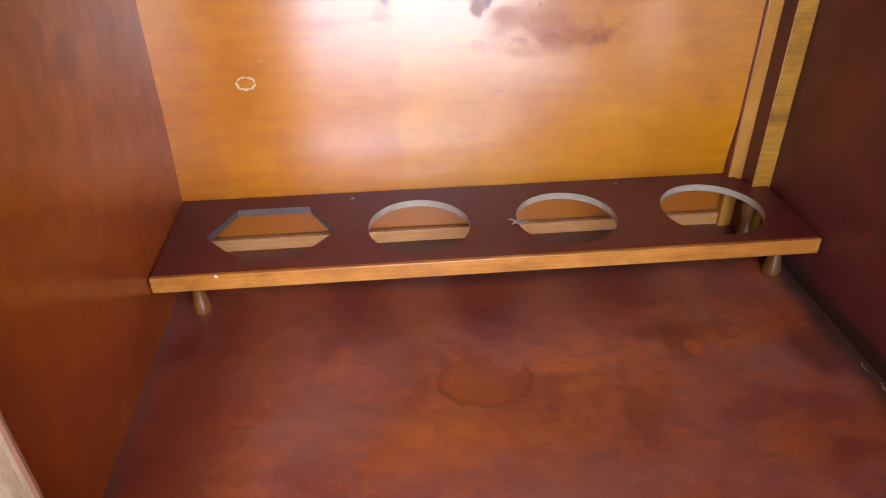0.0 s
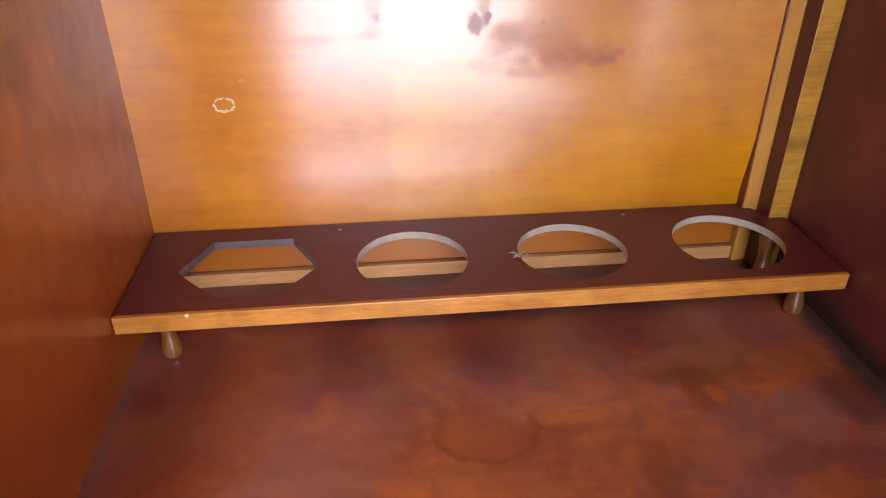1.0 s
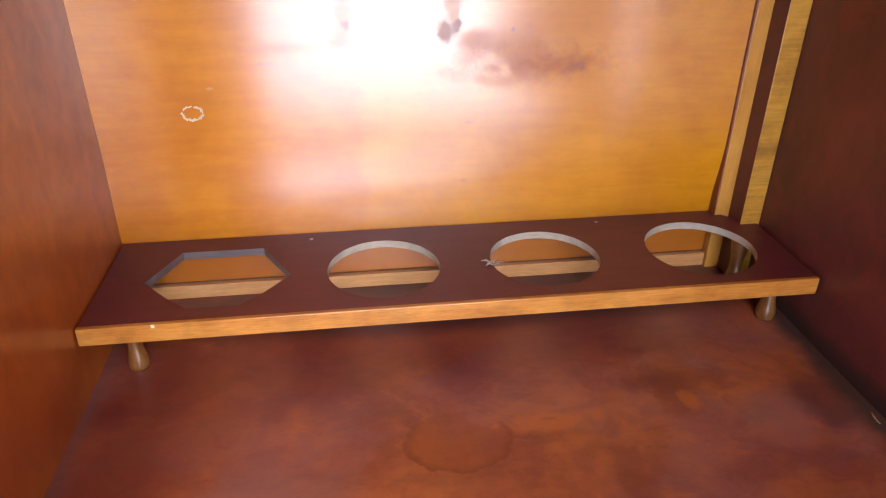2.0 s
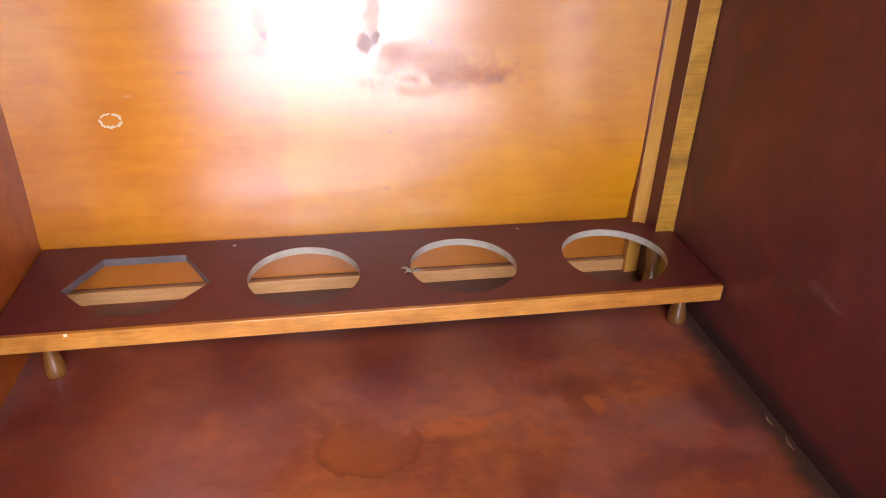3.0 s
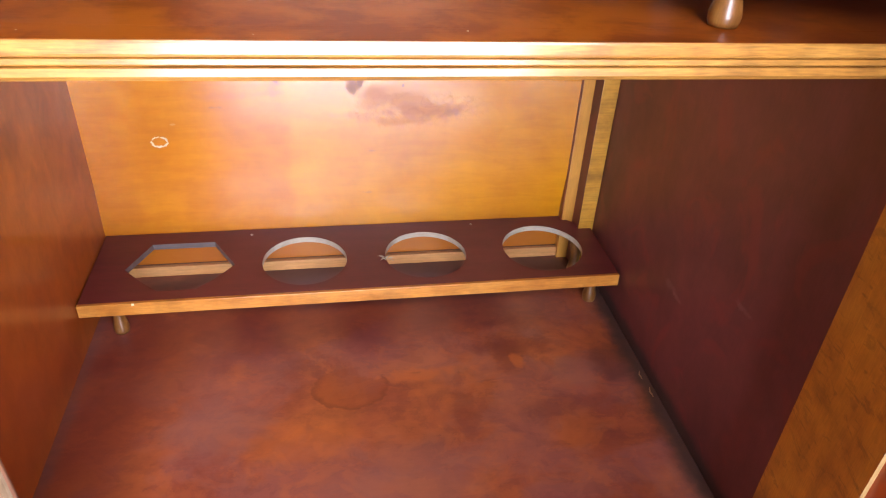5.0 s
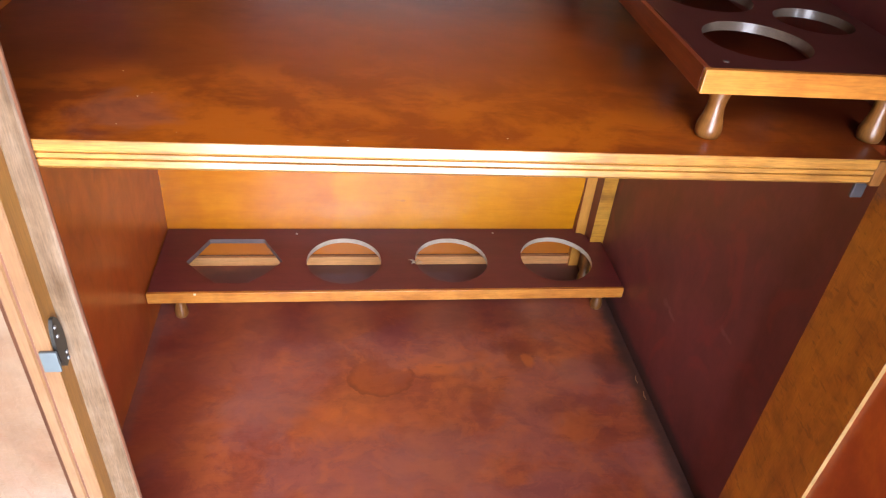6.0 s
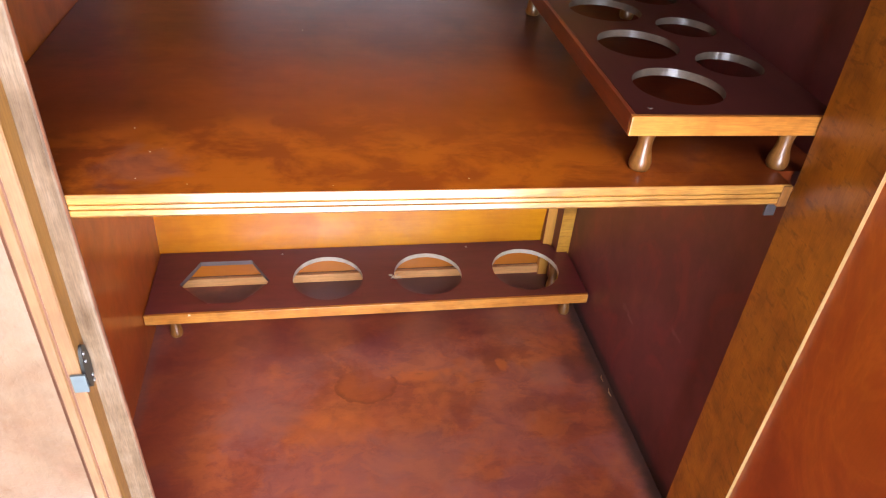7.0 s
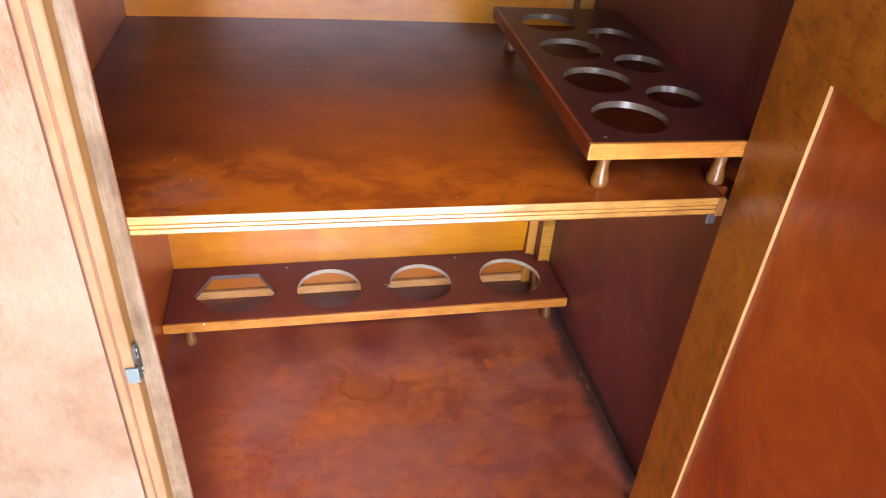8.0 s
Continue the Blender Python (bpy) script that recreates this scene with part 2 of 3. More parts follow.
def shelf_wear_and_light(nt, col):
    """Ragged amber wear along the front of the shelf, over a soft lighter patch for the light falling there."""
    # brighter light on the front, put into the colour as a soft patch
    paler = blob(nt, (0.30, 0.035, 0.447), (0.19, 0.16, 0.5), 0.25, 14.0, 1.7)
    col = mixed(nt, col, (0.38, 0.074, 0.005), maths(nt, "MULTIPLY", paler, 0.6))
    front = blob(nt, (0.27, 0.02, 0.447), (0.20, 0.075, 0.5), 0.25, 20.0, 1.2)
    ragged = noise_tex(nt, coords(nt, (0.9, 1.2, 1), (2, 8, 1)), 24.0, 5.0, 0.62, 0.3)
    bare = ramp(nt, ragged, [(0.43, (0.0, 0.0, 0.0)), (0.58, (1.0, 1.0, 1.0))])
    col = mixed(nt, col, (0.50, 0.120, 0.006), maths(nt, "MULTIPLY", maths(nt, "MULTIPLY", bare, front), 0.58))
    scuff = blob(nt, (0.118, 0.035, 0.447), (0.022, 0.022, 0.5), 0.6, 60.0, 1.0)
    col = mixed(nt, col, (0.16, 0.085, 0.075), maths(nt, "MULTIPLY", scuff, 0.2))
    return col, None, None


def wall_stains_and_reflection(nt, col):
    for centre, radii, a in (((0, 0.28, 0.30), (0.1, 0.035, 0.030), 0.5), ((0, 0.31, 0.262), (0.1, 0.025, 0.016), 0.45), ((0, 0.20, 0.05), (0.1, 0.05, 0.04), 0.35), ((0, 0.22, 0.33), (0.1, 0.04, 0.05), 0.3)):
        col = mixed(nt, col, (0.14, 0.024, 0.008), maths(nt, "MULTIPLY", blob(nt, centre, radii, 0.6, 45.0, 0.9), a))
    # red floor's reflection, painted on the lower front of the side
    red = blob(nt, (0, 0.08, 0.06), (0.1, 0.24, 0.13), 0.25, 14.0, 1.5)
    col = mixed(nt, col, (0.24, 0.036, 0.010), maths(nt, "MULTIPLY", red, 0.55))
    return col, None, None


def burgundy_marks(nt, col):
    """Redder swirls, a pale scuff, and grime along the foot of the side."""
    swirl = noise_tex(nt, coords(nt, (1, 1, 0.8), (3, 1, 6)), 13.0, 5.0, 0.6, 1.6)
    col = mixed(nt, col, (0.20, 0.026, 0.020), maths(nt, "MULTIPLY", ramp(nt, swirl, [(0.54, (0.0, 0.0, 0.0)), (0.62, (1.0, 1.0, 1.0))]), 0.45))
    for y, z, ry, rz, c, a in ((0.240, 0.121, 0.010, 0.004, (0.26, 0.13, 0.115), 0.3), (0.223, 0.118, 0.008, 0.002, (0.28, 0.15, 0.13), 0.35), (0.130, 0.180, 0.010, 0.003, (0.26, 0.12, 0.11), 0.4)):
        col = mixed(nt, col, c, maths(nt, "MULTIPLY", blob(nt, (0.602, y, z), (0.1, ry, rz), 0.7, 140.0, 1.0), a))
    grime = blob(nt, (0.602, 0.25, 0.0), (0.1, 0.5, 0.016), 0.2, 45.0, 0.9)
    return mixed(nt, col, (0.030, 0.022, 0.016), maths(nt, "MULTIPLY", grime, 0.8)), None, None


def burr_flecks(nt, col):
    """Short dark flecks of burr figure, leaning across the stile, over cloudy amber patches."""
    for turned_by, place, lo, hi, a in ((35, (0, 0, 0), 0.575, 0.645, 0.55), (20, (4, 2, 7), 0.59, 0.65, 0.4)):
        turn = nt.nodes.new("ShaderNodeMapping")
        turn.inputs["Rotation"].default_value, turn.inputs["Scale"].default_value = (0, radians(turned_by), 0), (1.0, 0.3, 2.8)
        nt.links.new(coords(nt, (1, 1, 1), place), turn.inputs["Vector"])
        f = noise_tex(nt, turn.outputs["Vector"], 52.0, 4.0, 0.62, 0.5)
        col = mixed(nt, col, (0.17, 0.042, 0.005), maths(nt, "MULTIPLY", ramp(nt, f, [(lo, (0.0, 0.0, 0.0)), (hi, (1.0, 1.0, 1.0))]), a))
    cloud = noise_tex(nt, coords(nt, (1, 1, 1), (6, 6, 1)), 22.0, 4.0, 0.6, 0.4)
    return mixed(nt, col, ramp(nt, cloud, [(0.38, (0.86, 0.80, 0.78)), (0.58, (1.0, 1.0, 1.0))]), 1.0, "MULTIPLY"), None, None


def flame_figure(nt, col):
    """Faint curly figure of the red door panel: soft lighter feathers."""
    f = noise_tex(nt, coords(nt, (1.0, 0.2, 0.7), (1, 4, 2)), 7.0, 5.0, 0.6, 2.6)
    col = mixed(nt, col, ramp(nt, f, [(0.38, (0.84, 0.74, 0.74)), (0.50, (1.0, 1.0, 1.0)), (0.55, (1.12, 1.28, 1.2)), (0.60, (1.0, 1.04, 1.0))]), 1.0, "MULTIPLY")
    return col, None, None


def veneer_specks(nt, col):
    """Faint brown pits and pinkish clouds in the pale door veneer."""
    pink = noise_tex(nt, coords(nt, (1, 1, 0.8), (2, 2, 9)), 9.0, 5.0, 0.65, 0.6)
    col = mixed(nt, col, (0.26, 0.135, 0.080), maths(nt, "MULTIPLY", ramp(nt, pink, [(0.48, (0.0, 0.0, 0.0)), (0.60, (1.0, 1.0, 1.0))]), 0.4))
    pit = noise_tex(nt, coords(nt, (1, 1, 0.6), (7, 1, 4)), 70.0, 4.0, 0.65, 0.6)
    col = mixed(nt, col, (0.17, 0.075, 0.030), maths(nt, "MULTIPLY", ramp(nt, pit, [(0.60, (0.0, 0.0, 0.0)), (0.70, (1.0, 1.0, 1.0))]), 0.5))
    return col, None, None


back_wood = wood("amber_back_veneer", (0.47, 0.146, 0.002), (0.57, 0.200, 0.002), (0.66, 0.260, 0.003), "x", 0.95, 0.46, 0.8, coat=1.0, coat_rough=0.20, coat_ior=1.75, spec=0.12, stains=panel_stains_and_shade, bump=0.02, pores=0.02, mottle=0.05, wavy=0.0035)
left_wood = wood("orange_side_veneer", (0.25, 0.045, 0.004), (0.38, 0.085, 0.006), (0.48, 0.127, 0.009), "z", 0.95, 0.36, 0.8, spec=0.35, coat=0.5, coat_rough=0.17, stains=wall_stains_and_reflection, blotch_scale=5.0, pores=0.1, mottle=0.24, wavy=0.0012)
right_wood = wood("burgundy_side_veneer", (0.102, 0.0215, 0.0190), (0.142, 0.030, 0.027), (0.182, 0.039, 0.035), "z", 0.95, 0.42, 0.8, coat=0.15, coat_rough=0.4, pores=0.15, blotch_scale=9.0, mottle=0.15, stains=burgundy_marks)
floor_wood = wood("mahogany_floor_veneer", (0.235, 0.045, 0.025), (0.335, 0.072, 0.028), (0.43, 0.106, 0.031), "x", 0.9, 0.37, 0.7, mottle=0.2, coat=0.6, coat_rough=0.33, stains=floor_stains_and_shade, blotch_scale=13.0, pores=0.12, wavy=0.0008)
shelf_wood = wood("mahogany_shelf_veneer", (0.056, 0.008, 0.004), (0.094, 0.014, 0.005), (0.145, 0.025, 0.006), "x", 0.85, 0.36, 0.8, spec=0.05, coat=0.42, coat_rough=0.24, stains=shelf_wear_and_light, blotch_scale=10.0, pores=0.12, wavy=0.0008)
rack_wood = wood("dark_rack_varnish", (0.088, 0.012, 0.013), (0.120, 0.018, 0.018), (0.152, 0.025, 0.024), "x", 0.6, 0.37, 1.0, pores=0.15)
lip_wood = wood("orange_lipping", (0.37, 0.116, 0.014), (0.55, 0.203, 0.030), (0.67, 0.29, 0.054), "x", 0.4, 0.37, 1.2, blotch_scale=25.0, pores=0.45, mottle=0.2, spec=0.3, coat=0.35, coat_rough=0.2)
reed_wood = wood("pale_moulding", (0.28, 0.105, 0.014), (0.47, 0.205, 0.032), (0.58, 0.285, 0.055), "x", 0.35, 0.37, 1.3, blotch_scale=30.0, pores=0.7, mottle=0.25, coat=1.0, coat_rough=0.15)
door_wood = wood("figured_door_veneer", (0.195, 0.105, 0.052), (0.232, 0.146, 0.082), (0.262, 0.178, 0.112), "z", 0.9, 0.35, 0.7, blotch_scale=14.0, pores=0.12, stains=veneer_specks, peel=0.0006)
lip_door_wood = wood("rough_door_edge", (0.085, 0.044, 0.016), (0.17, 0.105, 0.054), (0.245, 0.170, 0.105), "z", 0.5, 0.55, 1.6, pores=0.5, spec=0.25, blotch_scale=28.0, mottle=0.15)
border_wood = wood("peach_door_border", (0.20, 0.092, 0.034), (0.255, 0.130, 0.052), (0.30, 0.168, 0.08), "z", 0.6, 0.37, 1.0, blotch_scale=16.0)
step_wood = wood("amber_door_edge", (0.20, 0.08, 0.014), (0.29, 0.125, 0.02), (0.37, 0.18, 0.035), "z", 0.4, 0.45, 1.2)
groove_wood = wood("dark_groove", (0.10, 0.035, 0.015), (0.16, 0.06, 0.025), (0.22, 0.09, 0.04), "z", 0.4, 0.6, 1.2)
stile_wood = wood("burr_stile_veneer", (0.28, 0.076, 0.005), (0.47, 0.142, 0.008), (0.59, 0.205, 0.014), "z", 0.8, 0.38, 1.3, spec=0.2, coat=0.5, coat_rough=0.36, blotch_scale=30.0, pores=0.35, stains=burr_flecks)
inner_panel_wood = wood("red_door_panel", (0.33, 0.042, 0.004), (0.41, 0.061, 0.005), (0.50, 0.090, 0.007), "z", 0.9, 0.37, 0.7, blotch_scale=5.0, pores=0.1, spec=0.2, coat=0.6, coat_rough=0.34, stains=flame_figure)
raw_wood = wood("raw_cut_wood", (0.40, 0.31, 0.20), (0.54, 0.44, 0.31), (0.64, 0.55, 0.41), "x", 0.5, 0.65, 1.5)
worn_cut = wood("worn_cut_wood", (0.10, 0.072, 0.062), (0.16, 0.118, 0.105), (0.24, 0.185, 0.165), "x", 0.5, 0.4, 1.5)
dark_cut = wood("darkened_cut_wood", (0.050, 0.034, 0.022), (0.090, 0.064, 0.042), (0.15, 0.11, 0.075), "x", 0.5, 0.35, 1.5, coat=0.6, coat_rough=0.15)
# rack varnish darkened to put the upper compartment's shade into its colour
shaded_rack_wood = wood("shaded_rack_varnish", (0.038, 0.008, 0.006), (0.055, 0.012, 0.008), (0.075, 0.017, 0.011), "y", 0.5, 0.37, 1.0, pores=0.2)
red_edge_wood = wood("red_edging", (0.13, 0.022, 0.006), (0.20, 0.036, 0.009), (0.26, 0.055, 0.012), "y", 0.4, 0.37, 1.0)
strip_wood = wood("pinkish_strip", (0.52, 0.21, 0.06), (0.64, 0.29, 0.09), (0.72, 0.36, 0.13), "x", 0.5, 0.45, 1.0)
batten_wood = wood("pale_batten", (0.30, 0.125, 0.012), (0.52, 0.235, 0.022), (0.64, 0.32, 0.040), "x", 0.5, 0.4, 0.55, blotch_scale=45.0, mottle=0.2, pores=0.45)
corner_wood = wood("tan_orange_strip", (0.42, 0.160, 0.018), (0.55, 0.235, 0.032), (0.64, 0.30, 0.050), "z", 0.5, 0.4, 1.0, pores=0.2)
lit_step_wood = wood("lit_step_tan", (0.42, 0.230, 0.075), (0.54, 0.315, 0.115), (0.61, 0.39, 0.165), "z", 0.4, 0.4, 1.2)
foot_wood = wood("turned_foot_varnish", (0.14, 0.050, 0.010), (0.25, 0.095, 0.018), (0.36, 0.155, 0.034), "z", 0.5, 0.34, 1.6, blotch_scale=60.0, pores=0.45, mottle=0.3, coat=0.7, coat_rough=0.22)
steel = plain("dull_steel", (0.45, 0.46, 0.47), 0.4, 1.0)
zinc = plain("bluish_zinc", (0.135, 0.160, 0.155), 0.45, 0.3)
dull_screw = plain("browned_screw", (0.09, 0.06, 0.045), 0.6, 0.2)
bracket_grey = plain("grey_bracket", (0.075, 0.066, 0.066), 0.5, 0.4)
black_iron = plain("black_iron", (0.045, 0.042, 0.034), 0.4, 0.6)
pale_chip = plain("pale_chipped_varnish", (0.72, 0.58, 0.38), 0.7)
tan_chip = plain("tan_bare_wood", (0.30, 0.16, 0.07), 0.7)
white_paint = plain("tan_plaster", (0.13, 0.118, 0.100), 0.8, scale=8.0)
tile = plain("pale_floor_tile", (0.42, 0.41, 0.40), 0.6, scale=5.0)
earth = plain("sunlit_terrace", (0.42, 0.40, 0.36), 0.8, scale=3.0)


# ---- building helpers ----
def part(name, bm, mats, parent=None, label=""):
    """One mesh object from a bmesh, under a thing or a part."""
    bmesh.ops.recalc_face_normals(bm, faces=bm.faces)
    me = bpy.data.meshes.new(name)
    bm.to_mesh(me)
    bm.free()
    for m in (mats if isinstance(mats, (list, tuple)) else (mats,)):
        me.materials.append(m)
    ob = new(name, me)
    if parent is not None:
        ob.parent = parent
    return tagged(ob, label)


def box(x0, x1, y0, y1, z0, z1, bevel=0.0, bm=None, segments=2):
    bm = bm or bmesh.new()
    made = bmesh.ops.create_cube(bm, size=1.0, matrix=Matrix.LocRotScale(((x0 + x1) / 2, (y0 + y1) / 2, (z0 + z1) / 2), None, (x1 - x0, y1 - y0, z1 - z0)))
    if bevel:
        edges = {e for v in made["verts"] for e in v.link_edges}
        bmesh.ops.bevel(bm, geom=list(edges), offset=bevel, segments=segments, profile=0.6, affect="EDGES")
    return bm


def extruded(outline, axis, a, b):
    """A prism from a closed 2D outline: along x the outline is (y, z), along y (x, z), along z (x, y)."""
    bm = bmesh.new()

    def at(p, s):
        return {"x": (s, *p), "y": (p[0], s, p[1]), "z": (*p, s)}[axis]
    first = [bm.verts.new(at(p, a)) for p in outline]
    last = [bm.verts.new(at(p, b)) for p in outline]
    n = len(outline)
    for i in range(n):
        bm.faces.new((first[i], first[(i + 1) % n], last[(i + 1) % n], last[i]))
    bm.faces.new(first[::-1])
    bm.faces.new(last)
    return bm


def board_with_holes(outline, holes, top, thick):
    """A flat board pierced by holes; the cut faces of the holes take the second material."""
    bm = bmesh.new()
    edges = []
    for ring in (outline, *holes):
        vs = [bm.verts.new((*p, top)) for p in ring]
        edges += [bm.edges.new((vs[i], vs[(i + 1) % len(vs)])) for i in range(len(vs))]
    bmesh.ops.triangle_fill(bm, use_beauty=True, use_dissolve=False, edges=edges)
    up = bmesh.ops.extrude_face_region(bm, geom=list(bm.faces))
    for v in (g for g in up["geom"] if isinstance(g, bmesh.types.BMVert)):
        v.co.z -= thick
    xs, ys = [p[0] for p in outline], [p[1] for p in outline]
    bm.normal_update()
    for f in bm.faces:
        c = f.calc_center_median()
        inside = min(xs) + 0.004 < c.x < max(xs) - 0.004 and min(ys) + 0.004 < c.y < max(ys) - 0.004
        if abs(f.normal.z) < 0.5 and inside:
            f.material_index = 1
    return bm


def circle(cx, cy, r, n=96, uneven=0.006):
    return [(cx + r * (1 + uneven * math.sin(3 * a + cx * 40)) * math.cos(a), cy + r * (1 + uneven * math.sin(2 * a + cx * 70)) * math.sin(a))
            for a in (2 * math.pi * i / n for i in range(n))]


def turned(profile, x, y, z, n=20):
    """A turned piece: (radius, height) pairs swept round an upright axis."""
    bm = bmesh.new()
    rings = [[bm.verts.new((x + r * math.cos(2 * math.pi * i / n), y + r * math.sin(2 * math.pi * i / n), z + h)) for i in range(n)] for r, h in profile]
    for a, b in zip(rings, rings[1:]):
        for i in range(n):
            bm.faces.new((a[i], a[(i + 1) % n], b[(i + 1) % n], b[i]))
    bm.faces.new(rings[0][::-1])
    bm.faces.new(rings[-1])
    for f in bm.faces:
        f.smooth = len(f.verts) == 4
    return bm


def tube(points, r, n=8):
    """A thin rod along points."""
    bm = bmesh.new()
    pts = [Vector(p) for p in points]
    rings = []
    for i, p in enumerate(pts):
        d = (pts[min(i + 1, len(pts) - 1)] - pts[max(i - 1, 0)]).normalized()
        u = d.cross(Vector((0.3, 0.5, 0.8))).normalized()
        w = d.cross(u)
        k = r * (0.45 if i in (0, len(pts) - 1) else 1.0)
        rings.append([bm.verts.new(p + k * (u * math.cos(2 * math.pi * j / n) + w * math.sin(2 * math.pi * j / n))) for j in range(n)])
    for a, b in zip(rings, rings[1:]):
        for j in range(n):
            bm.faces.new((a[j], a[(j + 1) % n], b[(j + 1) % n], b[j]))
    bm.faces.new(rings[0][::-1])
    bm.faces.new(rings[-1])
    return bm


# ---- the room that closes the place ----
X0, X1, BACK, TOP = -1.7, 2.6, 0.56, 2.50


def structure(name, bm, mat, label):
    return tagged(part(name, bm, mat, None), label, name.split("_")[0], kind="structure")


structure("floor", box(X0, X1, FRONT, BACK, FLOOR - 0.1, FLOOR), tile, "pale tiled room floor under the cabinet")
structure("ceiling", box(X0, X1, FRONT, BACK, TOP, TOP + 0.1), white_paint, "plain tan plaster ceiling of the room")
structure("wall_north", box(X0, X1, BACK, BACK + 0.12, FLOOR - 0.1, TOP + 0.1), white_paint, "plain tan plaster wall behind the cabinet")
structure("wall_west", box(X0 - 0.12, X0, FRONT - 0.12, BACK + 0.12, FLOOR - 0.1, TOP + 0.1), white_paint, "plain tan plaster side wall")
structure("wall_east", box(X1, X1 + 0.12, FRONT - 0.12, BACK + 0.12, FLOOR - 0.1, TOP + 0.1), white_paint, "plain tan plaster side wall")
bm = box(X0, DOORWAY[0], FRONT - 0.12, FRONT, FLOOR - 0.1, TOP + 0.1)
box(DOORWAY[1], X1, FRONT - 0.12, FRONT, FLOOR - 0.1, TOP + 0.1, bm=bm)
box(DOORWAY[0], DOORWAY[1], FRONT - 0.12, FRONT, DOORWAY[3], TOP + 0.1, bm=bm)
structure("wall_south", bm, white_paint, "plain tan plaster wall with an open doorway")
structure("ground", box(-400, 400, -800, FRONT - 0.12, FLOOR - 0.25, FLOOR - 0.02), earth, "sunlit pale ground outside the doorway")

# ---- the cabinet ----
W, D = 0.602, 0.48            # inside width and depth of the compartment
SHELF = 0.4462                # top of the middle shelf
LOW, HIGH = -0.05, 0.672      # underside and top of the carcass
FARX = -0.42                 # outer side beyond the closed door


def back_at(x, z):
    """The face of the thin back sheet, bowed to fit its highlight to the camera's view: it bellies away behind the
    middle and comes forward towards the batten.
    """
    lift = min(1.0, max(0.0, (z - 0.06) / 0.08))
    return D + lift * lift * (3 - 2 * lift) * (0.005 - 0.075 * (min(max(x, -0.02), 0.60) - 0.14) ** 2)


def bowed_back():
    bm = bmesh.new()
    xs, zs = np.linspace(FARX, W + 0.02, 49), np.linspace(LOW, HIGH, 37)
    front = [[bm.verts.new((x, back_at(x, z), z)) for x in xs] for z in zs]
    rear = [[bm.verts.new((x, D + 0.016, z)) for x in xs] for z in zs]
    for g in (front, rear):
        for a, b in zip(g, g[1:]):
            for i in range(len(xs) - 1):
                bm.faces.new((a[i], a[i + 1], b[i + 1], b[i])).smooth = g is front
    for a, b in ((front[0], rear[0]), (front[-1], rear[-1]), ([r[0] for r in front], [r[0] for r in rear]), ([r[-1] for r in front], [r[-1] for r in rear])):
        for i in range(len(a) - 1):
            bm.faces.new((a[i], a[i + 1], b[i + 1], b[i]))
    return bm


cabinet = tagged(new("drinks_cabinet"), "varnished wooden drinks cabinet, one door open, one closed", "cabinet")
part("back_panel", bowed_back(), back_wood, cabinet, "amber varnished veneer back with knots and stains")
part("partition", box(-0.020, 0.0, 0.004, D + 0.006, 0.0, HIGH - 0.02), left_wood, cabinet, "glossy orange-brown varnished side panel")
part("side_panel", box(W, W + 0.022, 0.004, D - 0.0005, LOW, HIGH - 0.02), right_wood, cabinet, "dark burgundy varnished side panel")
part("side_panel", box(FARX, FARX + 0.022, 0.004, D - 0.0005, LOW, HIGH - 0.02), left_wood, cabinet)
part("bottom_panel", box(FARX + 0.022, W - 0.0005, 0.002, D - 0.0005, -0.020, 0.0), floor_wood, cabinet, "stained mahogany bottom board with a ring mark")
part("top_panel", box(FARX - 0.01, W + 0.032, -0.01, D + 0.008, HIGH - 0.02, HIGH, 0.003), shelf_wood, cabinet)
bm = box(FARX + 0.03, W - 0.01, 0.03, D - 0.02, FLOOR, LOW)
part("base", bm, stile_wood, cabinet)

# strips in the rear corner and along the foot of the back
part("corner_strip", box(0.5670, 0.5815, 0.4685, D - 0.0005, 0.0, SHELF - 0.022, 0.001), corner_wood, cabinet, "pale narrow wooden strip")
part("corner_batten", box(0.5815, W - 0.0005, 0.4460, D - 0.0005, 0.0, SHELF - 0.022, 0.0008), [batten_wood, rack_wood], cabinet, "pale wooden batten with a dark red-brown side")
part("corner_strip", box(0.5670, 0.5815, 0.4685, D - 0.0005, SHELF + 0.001, HIGH - 0.022, 0.001), corner_wood, cabinet)
part("corner_batten", box(0.5815, W - 0.0005, 0.4460, D - 0.0005, SHELF + 0.001, HIGH - 0.022, 0.0008), [batten_wood, rack_wood], cabinet)
for ob in cabinet.children:
    if ob.name.startswith("corner_batten"):
        for p in ob.data.polygons:
            if p.normal.x < -0.9:
                p.material_index = 1
# thin dark strip added in place of the shadow line beside the corner strip
part("corner_shadow", box(0.5652, 0.5666, 0.4682, D - 0.0005, 0.060, SHELF - 0.022, 0.0008), red_edge_wood, cabinet, "thin dark red strip added for the shadow line beside the corner strip")
# dark strip added in place of the dark gap under the back panel
part("gap_strip", box(0.001, 0.568, 0.4783, D - 0.0005, 0.0142, 0.0150), groove_wood, cabinet, "thin dark strip added for the gap above the foot strip")
part("foot_strip", box(0.001, 0.568, 0.4735, D - 0.0005, 0.0, 0.0140, 0.001), strip_wood, cabinet, "pale strip along the foot of the back")

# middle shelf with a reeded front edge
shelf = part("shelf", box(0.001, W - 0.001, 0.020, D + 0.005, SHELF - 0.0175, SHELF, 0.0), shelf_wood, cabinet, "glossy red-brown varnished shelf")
zt = SHELF
